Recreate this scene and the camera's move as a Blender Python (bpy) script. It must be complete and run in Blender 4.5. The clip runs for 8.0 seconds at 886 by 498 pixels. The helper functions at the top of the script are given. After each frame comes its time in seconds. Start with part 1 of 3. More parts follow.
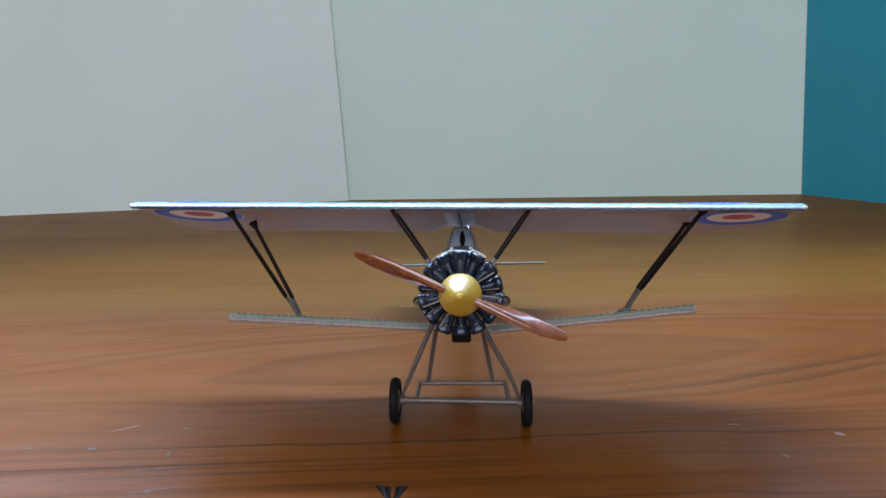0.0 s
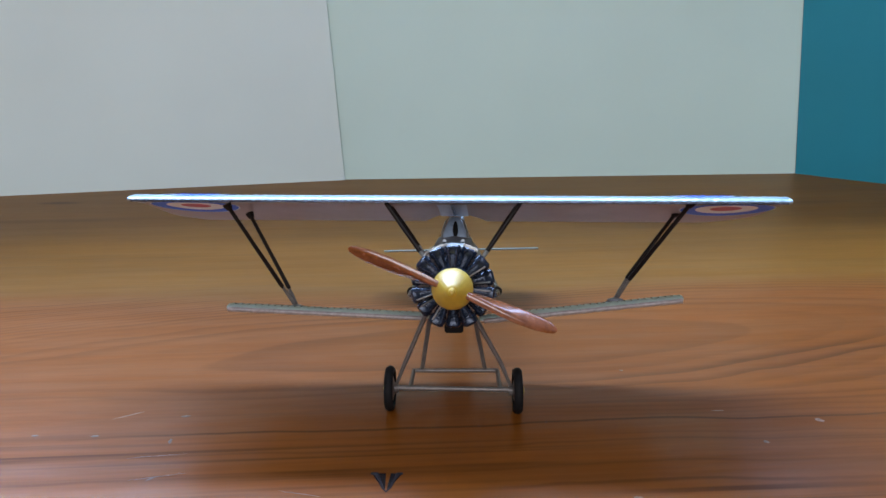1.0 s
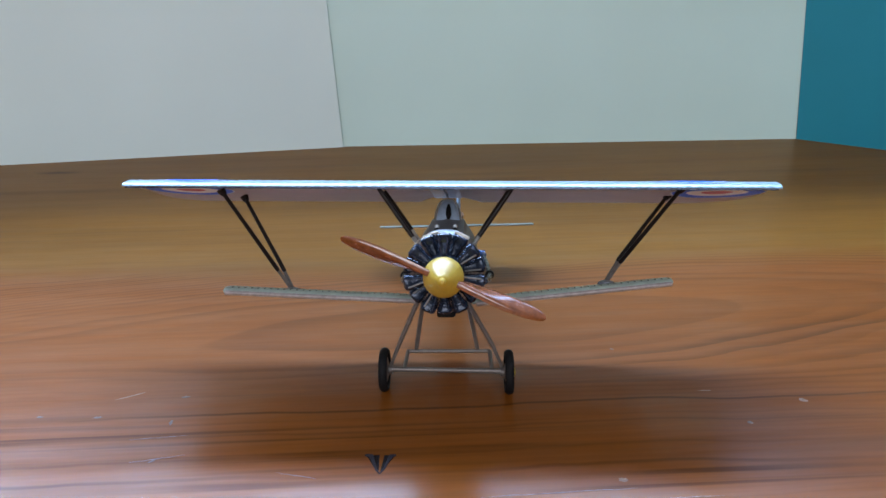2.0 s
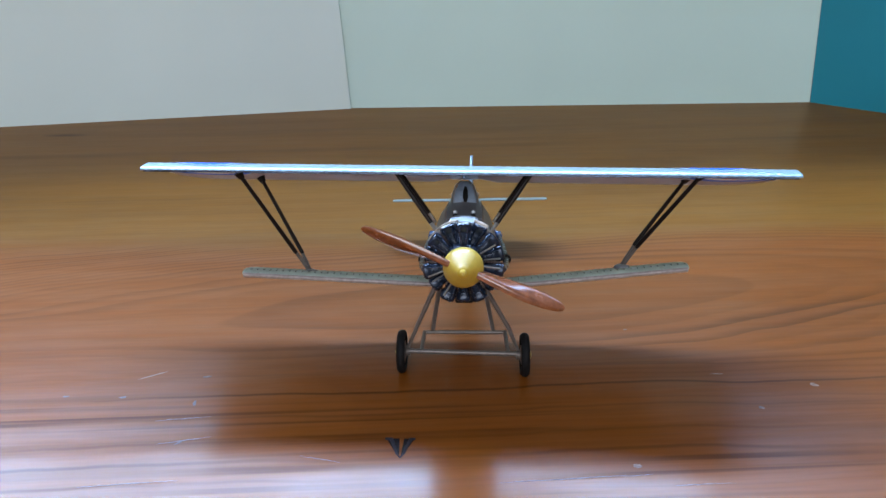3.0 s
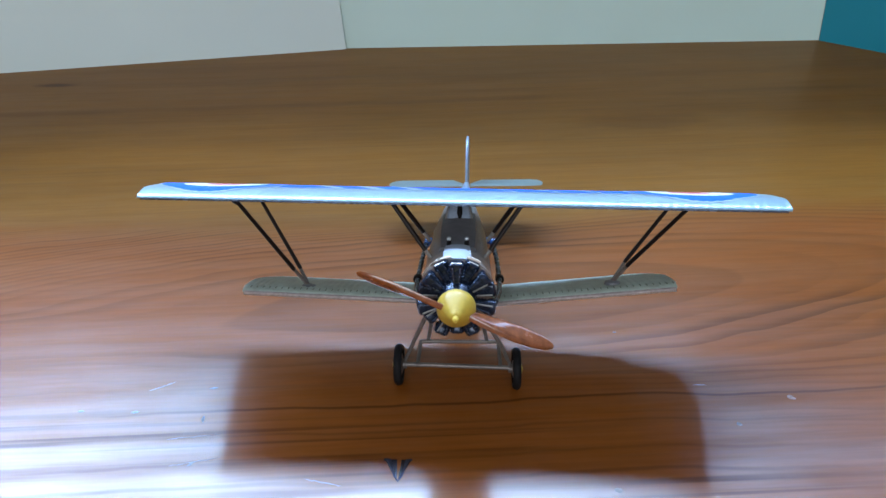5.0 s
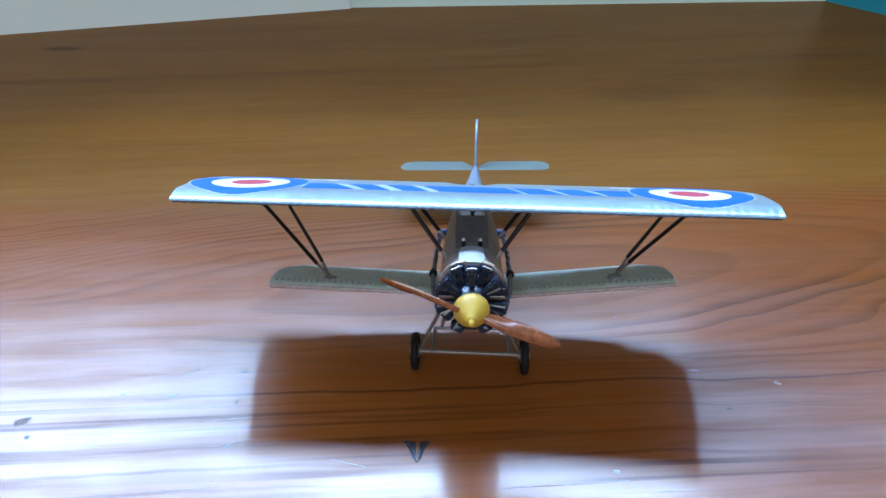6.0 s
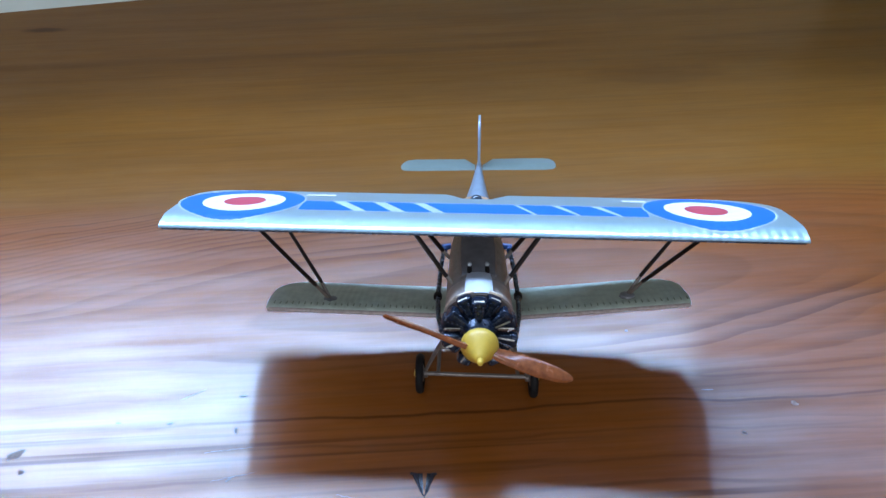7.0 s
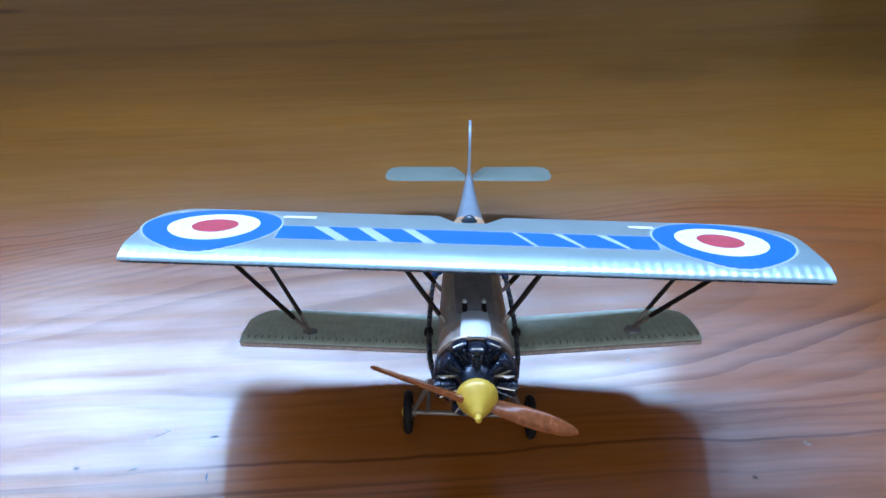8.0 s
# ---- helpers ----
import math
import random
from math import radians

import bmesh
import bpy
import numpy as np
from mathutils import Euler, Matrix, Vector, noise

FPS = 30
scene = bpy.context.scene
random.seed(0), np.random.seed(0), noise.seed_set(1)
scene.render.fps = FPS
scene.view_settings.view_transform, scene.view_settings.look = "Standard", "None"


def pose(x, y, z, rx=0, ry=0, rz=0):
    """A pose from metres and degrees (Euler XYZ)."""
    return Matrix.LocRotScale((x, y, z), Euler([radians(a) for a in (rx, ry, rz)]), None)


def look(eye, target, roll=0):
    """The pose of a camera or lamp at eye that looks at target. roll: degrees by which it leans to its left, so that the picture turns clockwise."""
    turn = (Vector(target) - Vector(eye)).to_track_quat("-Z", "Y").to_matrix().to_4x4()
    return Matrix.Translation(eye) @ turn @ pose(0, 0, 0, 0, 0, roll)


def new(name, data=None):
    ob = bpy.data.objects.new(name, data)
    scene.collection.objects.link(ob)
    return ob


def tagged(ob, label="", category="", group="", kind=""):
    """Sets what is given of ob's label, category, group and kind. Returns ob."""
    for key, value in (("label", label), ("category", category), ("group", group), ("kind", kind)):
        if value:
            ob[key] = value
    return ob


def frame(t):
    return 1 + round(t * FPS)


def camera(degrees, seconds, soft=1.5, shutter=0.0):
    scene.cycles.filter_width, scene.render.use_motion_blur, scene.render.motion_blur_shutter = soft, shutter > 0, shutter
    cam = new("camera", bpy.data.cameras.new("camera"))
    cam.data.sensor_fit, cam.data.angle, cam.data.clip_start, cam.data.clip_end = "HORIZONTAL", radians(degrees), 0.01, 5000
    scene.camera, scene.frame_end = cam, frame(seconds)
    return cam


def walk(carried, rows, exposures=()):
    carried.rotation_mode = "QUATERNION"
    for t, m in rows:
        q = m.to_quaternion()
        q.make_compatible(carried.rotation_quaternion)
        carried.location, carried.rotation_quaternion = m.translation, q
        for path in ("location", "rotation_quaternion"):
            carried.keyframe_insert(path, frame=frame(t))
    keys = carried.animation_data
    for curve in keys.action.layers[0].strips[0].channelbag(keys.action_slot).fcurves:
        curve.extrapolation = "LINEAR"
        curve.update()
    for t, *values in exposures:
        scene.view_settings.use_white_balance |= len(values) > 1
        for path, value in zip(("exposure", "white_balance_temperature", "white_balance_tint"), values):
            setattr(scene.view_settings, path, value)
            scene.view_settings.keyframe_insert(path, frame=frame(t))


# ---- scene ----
cam = camera(66.0, 8.0, soft=1.5)
PATH = [
    (0, (0.003, 0.031, 0.075), (-0.079, 1.977, -0.378), -0.9),
    (0.2, (0.0027, 0.0312, 0.0759), (-0.072, 1.976, -0.387), -0.9),
    (0.5, (0.002, 0.031, 0.076), (-0.072, 1.968, -0.414), -0.9),
    (0.8, (0.0035, 0.0296, 0.0779), (-0.072, 1.961, -0.437), -0.9),
    (1, (0.004, 0.029, 0.08), (-0.069, 1.957, -0.45), -0.9),
    (1.2, (0.0055, 0.0288, 0.0808), (-0.066, 1.949, -0.475), -0.9),
    (2.3, (0.0064, 0.0292, 0.0889), (-0.077, 1.909, -0.589), -1.2),
    (2.5, (0.006, 0.029, 0.09), (-0.078, 1.899, -0.615), -1.1),
    (2.7, (0.0054, 0.0293, 0.0904), (-0.08, 1.883, -0.655), -1.0),
    (3, (0.003, 0.031, 0.094), (-0.087, 1.872, -0.683), -1.0),
    (3.2, (0.003, 0.0314, 0.0961), (-0.089, 1.869, -0.688), -1.2),
    (3.5, (0.003, 0.031, 0.098), (-0.089, 1.852, -0.716), -1.2),
    (3.7, (0.0022, 0.0313, 0.1013), (-0.088, 1.845, -0.737), -1.3),
    (4, (0.002, 0.033, 0.1054), (-0.087, 1.821, -0.785), -1.5),
    (4.2, (0.0015, 0.0361, 0.1078), (-0.089, 1.813, -0.805), -1.5),
    (4.5, (0.003, 0.04, 0.1106), (-0.091, 1.796, -0.838), -1.5),
    (4.7, (0.0047, 0.0411, 0.1152), (-0.085, 1.782, -0.865), -1.4),
    (5.8, (0.0037, 0.0403, 0.1354), (-0.098, 1.671, -1.019), -1.4),
    (6, (0.001, 0.04, 0.14), (-0.086, 1.653, -1.04), -1.3),
    (6.2, (-0.0003, 0.0411, 0.1419), (-0.094, 1.632, -1.067), -1.4),
    (6.5, (-0.001, 0.047, 0.144), (-0.102, 1.618, -1.09), -1.7),
    (6.7, (-0.0003, 0.0513, 0.1465), (-0.088, 1.613, -1.1), -1.7),
    (7, (-0.001, 0.057, 0.148), (-0.083, 1.592, -1.132), -2.0),
    (7.2, (-0.001, 0.0621, 0.1475), (-0.07, 1.593, -1.138), -1.8),
    (7.5, (-0.001, 0.069, 0.146), (-0.048, 1.593, -1.148), -1.3),
    (7.7, (-0.0016, 0.0727, 0.1464), (-0.027, 1.583, -1.164), -0.7),
    (8, (-0.005, 0.077, 0.148), (-0.02, 1.568, -1.185), -0.1),
]
# the clip's camera darkens its picture as the glare comes into view
EXPOSURES = [(0, 0.06, 6540, 14), (2.5, 0.12, 6360, 11), (3.5, 0.15, 6310, 9.5), (4.7, 0.05, 6290, 8.5), (6, -0.04, 6270, 9.5), (7, -0.12, 6270, 10.5), (8, -0.20, 6250, 9.5)]
walk(cam, [(t, look(eye, target, roll)) for t, eye, target, roll in PATH], EXPOSURES)

# ---- light ----
world = bpy.data.worlds.new("room_world")
scene.world = world
world.use_nodes = True
wn = world.node_tree
sky = wn.nodes.new("ShaderNodeTexSky")
sky.sky_type = "NISHITA"
sky.sun_disc = False
sky.sun_elevation = radians(40)
sky.sun_rotation = radians(200)
wn.links.new(sky.outputs[0], wn.nodes["Background"].inputs[0])
wn.nodes["Background"].inputs[1].default_value = 0.1

# the far window, out of view, a low strip of daylight high behind the backdrop cards; its right end is an added weaker
# lamp
WINDOW = (-1.45, 1.45, 0.94, 1.33)      # x from, x to, sill, head
DIM_FROM = 0.49


def area(name, m, sx, sy, watts, colour):
    data = bpy.data.lights.new(name, "AREA")
    data.shape, data.size, data.size_y, data.energy, data.color = "RECTANGLE", sx, sy, watts, colour
    ob = new(name, data)
    ob.matrix_world = m
    return ob


for x_from, x_to, watts, colour in ((-1.42, DIM_FROM, 130.0, (0.435, 0.645, 1.0)), (DIM_FROM, 1.42, 11.0, (0.45, 0.62, 1.0))):
    mid_x = (x_from + x_to) / 2
    area("far_window_daylight", look((mid_x, 0.992, 1.135), (mid_x, 0.0, 1.135)), x_to - x_from, 0.33, watts, colour)
# added fill from behind the camera, for the cards and the model's front
area("front_fill", look((0.0, -1.93, 1.10), (0, 0.2, 0.1)), 1.6, 1.0, 25.0, (0.92, 0.96, 1.0))


# ---- materials ----
def material(name, colour, rough=0.5, metal=0.0, vary=0.0, scale=600.0, bump=0.0, bump_scale=2500.0, coat=0.0, detail=2.0, spec=0.5):
    """Principled material with two scales of tonal variation and a fine relief."""
    mat = bpy.data.materials.new(name)
    mat.use_nodes = True
    nt = mat.node_tree
    b = nt.nodes["Principled BSDF"]
    b.inputs["Base Color"].default_value = (*colour, 1)
    b.inputs["Roughness"].default_value = rough
    b.inputs["Metallic"].default_value = metal
    b.inputs["Coat Weight"].default_value = coat
    b.inputs["Specular IOR Level"].default_value = spec
    b.inputs["Coat Roughness"].default_value = 0.15
    tc = nt.nodes.new("ShaderNodeTexCoord")
    if vary:
        n1 = nt.nodes.new("ShaderNodeTexNoise")
        n1.inputs["Scale"].default_value = scale
        n1.inputs["Detail"].default_value = detail
        n1.inputs["Roughness"].default_value = 0.55
        nt.links.new(tc.outputs["Object"], n1.inputs["Vector"])
        ramp = nt.nodes.new("ShaderNodeMapRange")
        ramp.inputs["From Min"].default_value = 0.3
        ramp.inputs["From Max"].default_value = 0.7
        ramp.inputs["To Min"].default_value = 1 - vary
        ramp.inputs["To Max"].default_value = 1 + vary
        nt.links.new(n1.outputs["Fac"], ramp.inputs["Value"])
        mul = nt.nodes.new("ShaderNodeVectorMath")
        mul.operation = "SCALE"
        mul.inputs[0].default_value = colour
        nt.links.new(ramp.outputs[0], mul.inputs["Scale"])
        nt.links.new(mul.outputs[0], b.inputs["Base Color"])
        r2 = nt.nodes.new("ShaderNodeMapRange")
        r2.inputs["To Min"].default_value = max(0.03, rough - 0.02 - 0.3 * vary)
        r2.inputs["To Max"].default_value = min(1.0, rough + 0.02 + 0.3 * vary)
        nt.links.new(n1.outputs["Fac"], r2.inputs["Value"])
        nt.links.new(r2.outputs[0], b.inputs["Roughness"])
    if bump:
        n2 = nt.nodes.new("ShaderNodeTexNoise")
        n2.inputs["Scale"].default_value = bump_scale
        n2.inputs["Detail"].default_value = 4
        nt.links.new(tc.outputs["Object"], n2.inputs["Vector"])
        bp = nt.nodes.new("ShaderNodeBump")
        bp.inputs["Strength"].default_value = bump
        bp.inputs["Distance"].default_value = 0.0002
        nt.links.new(n2.outputs["Fac"], bp.inputs["Height"])
        nt.links.new(bp.outputs[0], b.inputs["Normal"])
    return mat


def wood_table():
    """Varnished pine: growth rings along x bent into arches, a few dark streaks, fine pores, lacquer polished along the grain."""
    mat = bpy.data.materials.new("varnished_pine")
    mat.use_nodes = True
    nt = mat.node_tree
    N, L = nt.nodes.new, nt.links.new
    b = nt.nodes["Principled BSDF"]
    tc = N("ShaderNodeTexCoord")

    def math_node(op, a, c, third=None):
        n = N("ShaderNodeMath")
        n.operation = op
        for i, v in enumerate((a, c, third)):
            if v is None:
                continue
            if isinstance(v, (int, float)):
                n.inputs[i].default_value = v
            else:
                L(v, n.inputs[i])
        return n.outputs[0]

    def noise_of(vec, scale, sx, sy, detail=3.0, rough=0.5):
        m = N("ShaderNodeMapping")
        m.inputs["Scale"].default_value = (sx, sy, 1.0)
        L(vec, m.inputs["Vector"])
        n = N("ShaderNodeTexNoise")
        n.inputs["Scale"].default_value = scale
        n.inputs["Detail"].default_value = detail
        n.inputs["Roughness"].default_value = rough
        L(m.outputs[0], n.inputs["Vector"])
        return n.outputs["Fac"]

    def span(v, lo, hi, to_lo, to_hi):
        n = N("ShaderNodeMapRange")
        n.interpolation_type = "SMOOTHSTEP"
        for k, x in (("From Min", lo), ("From Max", hi), ("To Min", to_lo), ("To Max", to_hi)):
            n.inputs[k].default_value = x
        L(v, n.inputs["Value"])
        return n.outputs[0]

    obj = tc.outputs["Object"]
    turn = N("ShaderNodeMapping")
    turn.inputs["Rotation"].default_value = (0, 0, radians(-4.5))
    L(obj, turn.inputs["Vector"])
    tv = turn.outputs[0]
    sep = N("ShaderNodeSeparateXYZ")
    L(tv, sep.inputs[0])
    along, across = sep.outputs["X"], sep.outputs["Y"]
    world = N("ShaderNodeSeparateXYZ")
    L(obj, world.inputs[0])
    wx, wy = world.outputs["X"], world.outputs["Y"]
    # flat-sawn board: growth rings as nested long ovals round an eye, straight and close towards the near edge
    slow = noise_of(obj, 1.0, 11.0, 24.0, 2.0)
    ripple = noise_of(obj, 1.0, 30.0, 130.0, 2.0)
    open_part = span(wy, 0.180, 0.208, 0.0, 1.0)
    slope = math_node("MULTIPLY_ADD", open_part, 0.075, 0.080)
    squash = math_node("MULTIPLY_ADD", open_part, 0.140, 0.050)
    s_along = math_node("SUBTRACT", wx, 0.014)
    v = math_node("SUBTRACT", math_node("SUBTRACT", wy, 0.216), math_node("MULTIPLY", slope, s_along))
    v = math_node("ADD", v, math_node("MULTIPLY_ADD", slow, 0.016, -0.008))
    v = math_node("ADD", v, math_node("MULTIPLY_ADD", ripple, 0.0016, -0.0008))
    e = math_node("MULTIPLY", squash, s_along)
    f2 = math_node("ADD", math_node("MULTIPLY", v, v), math_node("MULTIPLY", e, e))
    index = math_node("MULTIPLY", f2, 4600.0)
    ring = math_node("FRACT", index, 0.0)
    late = math_node("MULTIPLY", span(ring, 0.25, 0.90, 0.0, 1.0), span(ring, 0.92, 1.0, 1.0, 0.0))
    # each ring has its own strength
    which = N("ShaderNodeTexWhiteNoise")
    which.noise_dimensions = "1D"
    L(math_node("FLOOR", index, 0.0), which.inputs["W"])
    late = math_node("MULTIPLY", late, span(which.outputs["Value"], 0.0, 1.0, 0.30, 1.0))
    patch = span(noise_of(obj, 1.0, 7.0, 26.0, 3.0), 0.36, 0.64, 0.26, 0.66)
    patch = math_node("MULTIPLY", patch, math_node("MAXIMUM", span(wy, 0.165, 0.205, 0.0, 1.0), span(wx, -0.02, 0.06, 0.24, 0.52)))
    # the board ends at a glued joint; the next one is plain, with hair-fine straight grain
    joint = math_node("MULTIPLY_ADD", span(wx, 0.0, 0.10, 0.0, 1.0), 0.018, math_node("MULTIPLY_ADD", slow, 0.010, 0.250))
    beyond = math_node("SUBTRACT", wy, joint)
    front = span(beyond, -0.004, 0.008, 1.0, 0.0)
    rings = math_node("MULTIPLY", math_node("MULTIPLY", late, patch), front)
    fine = noise_of(tv, 1.0, 9.0, 420.0, 2.0, 0.6)
    soft_band = noise_of(tv, 1.0, 3.0, 38.0, 3.0, 0.55)
    plain = math_node("MULTIPLY", math_node("ADD", span(fine, 0.45, 0.75, 0.0, 0.14), span(soft_band, 0.45, 0.75, 0.0, 0.20)), span(beyond, -0.004, 0.008, 0.35, 1.0))
    rings = math_node("MAXIMUM", rings, plain)
    # close straight lines towards the near edge
    near = math_node("MULTIPLY", span(noise_of(tv, 1.0, 4.0, 400.0, 2.0, 0.45), 0.48, 0.63, 0.0, 0.85), span(wy, 0.150, 0.170, 1.0, 0.08))
    rings = math_node("MAXIMUM", rings, math_node("MULTIPLY", near, span(noise_of(tv, 1.0, 12.0, 40.0, 2.0), 0.40, 0.60, 0.25, 1.0)))
    # separate dark resin streaks
    wob = noise_of(tv, 1.0, 22.0, 2.0, 3.0)
    for y0, width, power in ((0.1672, 0.0005, 0.75), (0.1755, 0.0005, 0.35), (0.1585, 0.0005, 0.40), (0.1500, 0.0006, 0.45), (0.1435, 0.0006, 0.60), (0.1375, 0.0005, 0.5), (0.398, 0.004, 0.30), (0.350, 0.006, 0.16)):
        d = math_node("ABSOLUTE", math_node("MULTIPLY_ADD", wob, 0.006, math_node("SUBTRACT", across, y0 + 0.003)), 0.0)
        line = span(d, width * 0.2, width * 1.6, power, 0.0)
        rings = math_node("MAXIMUM", rings, math_node("MULTIPLY", line, span(noise_of(tv, 1.0, 9.0, 30.0, 2.0), 0.36, 0.58, 0.15, 1.0)))
    # a dark knot and a faint figured cloud
    for kx, ky, rx, ry, power in ((-0.245, 0.431, 0.017, 0.0050, 0.85), (0.085, 0.365, 0.05, 0.016, 0.35)):
        dx = math_node("MULTIPLY", math_node("SUBTRACT", wx, kx), 1 / rx)
        dy = math_node("MULTIPLY", math_node("SUBTRACT", wy, ky), 1 / ry)
        r = math_node("SQRT", math_node("ADD", math_node("MULTIPLY", dx, dx), math_node("MULTIPLY", dy, dy)), 0.0)
        r = math_node("ADD", r, math_node("MULTIPLY_ADD", noise_of(obj, 1.0, 60.0, 160.0, 2.0), 0.8, -0.4))
        rings = math_node("MAXIMUM", rings, span(r, 0.2, 1.1, power, 0.0))
    fibre = noise_of(tv, 1.0, 55.0, 900.0, 3.0)
    base = N("ShaderNodeMix")
    base.data_type = "RGBA"
    plank = N("ShaderNodeMix")
    plank.data_type = "RGBA"
    plank.inputs[6].default_value = (*WOOD_PALE, 1)
    plank.inputs[7].default_value = (*WOOD_OLIVE, 1)
    L(span(beyond, -0.012, 0.012, 0.0, 1.0), plank.inputs[0])
    L(plank.outputs[2], base.inputs[6])
    base.inputs[7].default_value = (*WOOD_DARK, 1)
    L(rings, base.inputs[0])
    tone = math_node("MULTIPLY", span(fibre, 0.25, 0.75, 0.93, 1.07), span(noise_of(obj, 1.0, 5.0, 12.0, 3.0), 0.3, 0.7, 0.88, 1.10))
    mul = N("ShaderNodeVectorMath")
    mul.operation = "SCALE"
    L(base.outputs[2], mul.inputs[0])
    L(tone, mul.inputs["Scale"])
    L(mul.outputs[0], b.inputs["Base Color"])
    # lacquer: near mirror-like along the grain, streaked across it
    b.inputs["Roughness"].default_value = 0.45
    b.inputs["Specular IOR Level"].default_value = 0.05
    gloss, haze = N("ShaderNodeBsdfAnisotropic"), N("ShaderNodeBsdfAnisotropic")
    for lobe, rough, aniso in ((gloss, TABLE_ROUGH, TABLE_ANISO), (haze, HAZE_ROUGH, 0.0)):
        lobe.distribution = "BECKMANN"
        lobe.inputs["Color"].default_value = (1, 1, 1, 1)
        lobe.inputs["Roughness"].default_value = rough
        lobe.inputs["Anisotropy"].default_value = aniso
    both = N("ShaderNodeMixShader")
    both.inputs[0].default_value = HAZE_SHARE
    L(gloss.outputs[0], both.inputs[1])
    L(haze.outputs[0], both.inputs[2])
    vec = N("ShaderNodeCombineXYZ")
    vec.inputs[0].default_value = 1.0
    vec.inputs[1].default_value = 0.04
    L(vec.outputs[0], gloss.inputs["Tangent"])
    fres = N("ShaderNodeFresnel")
    fres.inputs["IOR"].default_value = TABLE_IOR
    lac = N("ShaderNodeMixShader")
    # the lacquer is rubbed in streaks, thinner over late wood and on the back plank
    rubbed = math_node("MULTIPLY", span(noise_of(tv, 1.0, 14.0, 170.0, 4.0, 0.62), 0.32, 0.68, 0.64, 1.32), span(noise_of(obj, 1.0, 60.0, 75.0, 3.0, 0.6), 0.32, 0.68, 0.90, 1.10))
    rubbed = math_node("MULTIPLY", math_node("MULTIPLY", rubbed, math_node("MULTIPLY_ADD", rings, -0.40, 1.0)), span(beyond, 0.0, 0.05, 1.0, 0.55))
    L(math_node("MULTIPLY", math_node("MULTIPLY_ADD", fres.outputs[0], 0.06, 0.055), rubbed), lac.inputs[0])
    L(b.outputs[0], lac.inputs[1])
    L(both.outputs[0], lac.inputs[2])
    L(lac.outputs[0], nt.nodes["Material Output"].inputs["Surface"])
    bump = N("ShaderNodeBump")
    bump.inputs["Strength"].default_value = 0.13
    bump.inputs["Distance"].default_value = 0.00005
    orange_peel = math_node("MULTIPLY", noise_of(obj, 1.0, 190.0, 330.0, 3.0, 0.6), 2.6)
    L(math_node("ADD", orange_peel, math_node("MULTIPLY_ADD", rings, 0.7, fibre)), bump.inputs["Height"])
    L(bump.outputs[0], b.inputs["Normal"])
    L(bump.outputs[0], gloss.inputs["Normal"])
    L(bump.outputs[0], haze.inputs["Normal"])
    return mat


WOOD_PALE, WOOD_DARK = (0.206, 0.058, 0.0072), (0.064, 0.016, 0.002)
WOOD_OLIVE = (0.202, 0.077, 0.0072)      # the plank at the back of the table
TABLE_IOR = 1.5
TABLE_ROUGH, TABLE_ANISO = 0.178, 0.62
HAZE_ROUGH, HAZE_SHARE = 0.325, 0.44
WOOD = wood_table()
CARD_WHITE = material("white_card", (0.685, 0.755, 0.695), 0.6, vary=0.03, scale=9.0, bump=0.05, bump_scale=900)
CARD_GREEN = material("greenish_card", (0.590, 0.725, 0.640), 0.6, vary=0.03, scale=9.0, bump=0.05, bump_scale=900)
CARD_TEAL = material("teal_card", (0.017, 0.26, 0.335), 0.5, vary=0.05, scale=12.0, bump=0.05, bump_scale=900)
PLASTER = material("beige_plaster", (0.17, 0.155, 0.135), 0.8, vary=0.06, scale=4.0, bump=0.2, bump_scale=90)
CEIL = material("grey_ceiling_paint", (0.36, 0.355, 0.34), 0.85, vary=0.04, scale=3.0)
FLOORM = material("brown_floor_tile", (0.30, 0.22, 0.16), 0.4, vary=0.12, scale=6.0)
SILVER = material("silver_doped_fabric", (0.365, 0.495, 0.560), 0.33, metal=0.60, vary=0.03, scale=60)
DOPE_GREEN = material("olive_doped_fabric", (0.36, 0.41, 0.34), 0.45, vary=0.16, scale=300, bump=0.2)
BLUE = material("roundel_blue", (0.015, 0.130, 0.70), 0.5, vary=0.06, scale=400, spec=0.18)
PALE = material("pale_silver_paint", (0.43, 0.53, 0.58), 0.36, vary=0.05, scale=300)
WHITE = material("roundel_white", (0.80, 0.81, 0.80), 0.45, vary=0.05, scale=400, spec=0.3)
RED = material("roundel_red", (0.47, 0.060, 0.090), 0.5, vary=0.10, scale=400, spec=0.2)
METAL = material("grey_brown_metal_paint", (0.205, 0.195, 0.188), 0.36, metal=0.12, vary=0.22, scale=350, bump=0.2)
DECK = material("dark_deck_paint", (0.135, 0.135, 0.145), 0.4, vary=0.2, scale=400)
BRIGHT = material("polished_cowling", (0.43, 0.46, 0.49), 0.46, metal=0.5, vary=0.06, scale=300)
STEEL = material("blued_steel", (0.060, 0.074, 0.112), 0.26, metal=0.75, vary=0.35, scale=900, bump=0.3)
CASE = material("blued_engine_steel", (0.012, 0.019, 0.038), 0.19, metal=0.35, vary=0.35, scale=900, bump=0.3)
WORN = material("worn_bare_steel", (0.42, 0.40, 0.37), 0.32, metal=0.8, vary=0.25, scale=900)
ELBOW = material("dark_blue_enamel", (0.018, 0.06, 0.19), 0.22, vary=0.2, scale=900)
CREAM = material("worn_cream_metal", (0.50, 0.42, 0.33), 0.35, metal=0.3, vary=0.45, scale=700)
RIB_TICK = material("dark_olive_ticks", (0.15, 0.165, 0.125), 0.6, vary=0.2, scale=900)
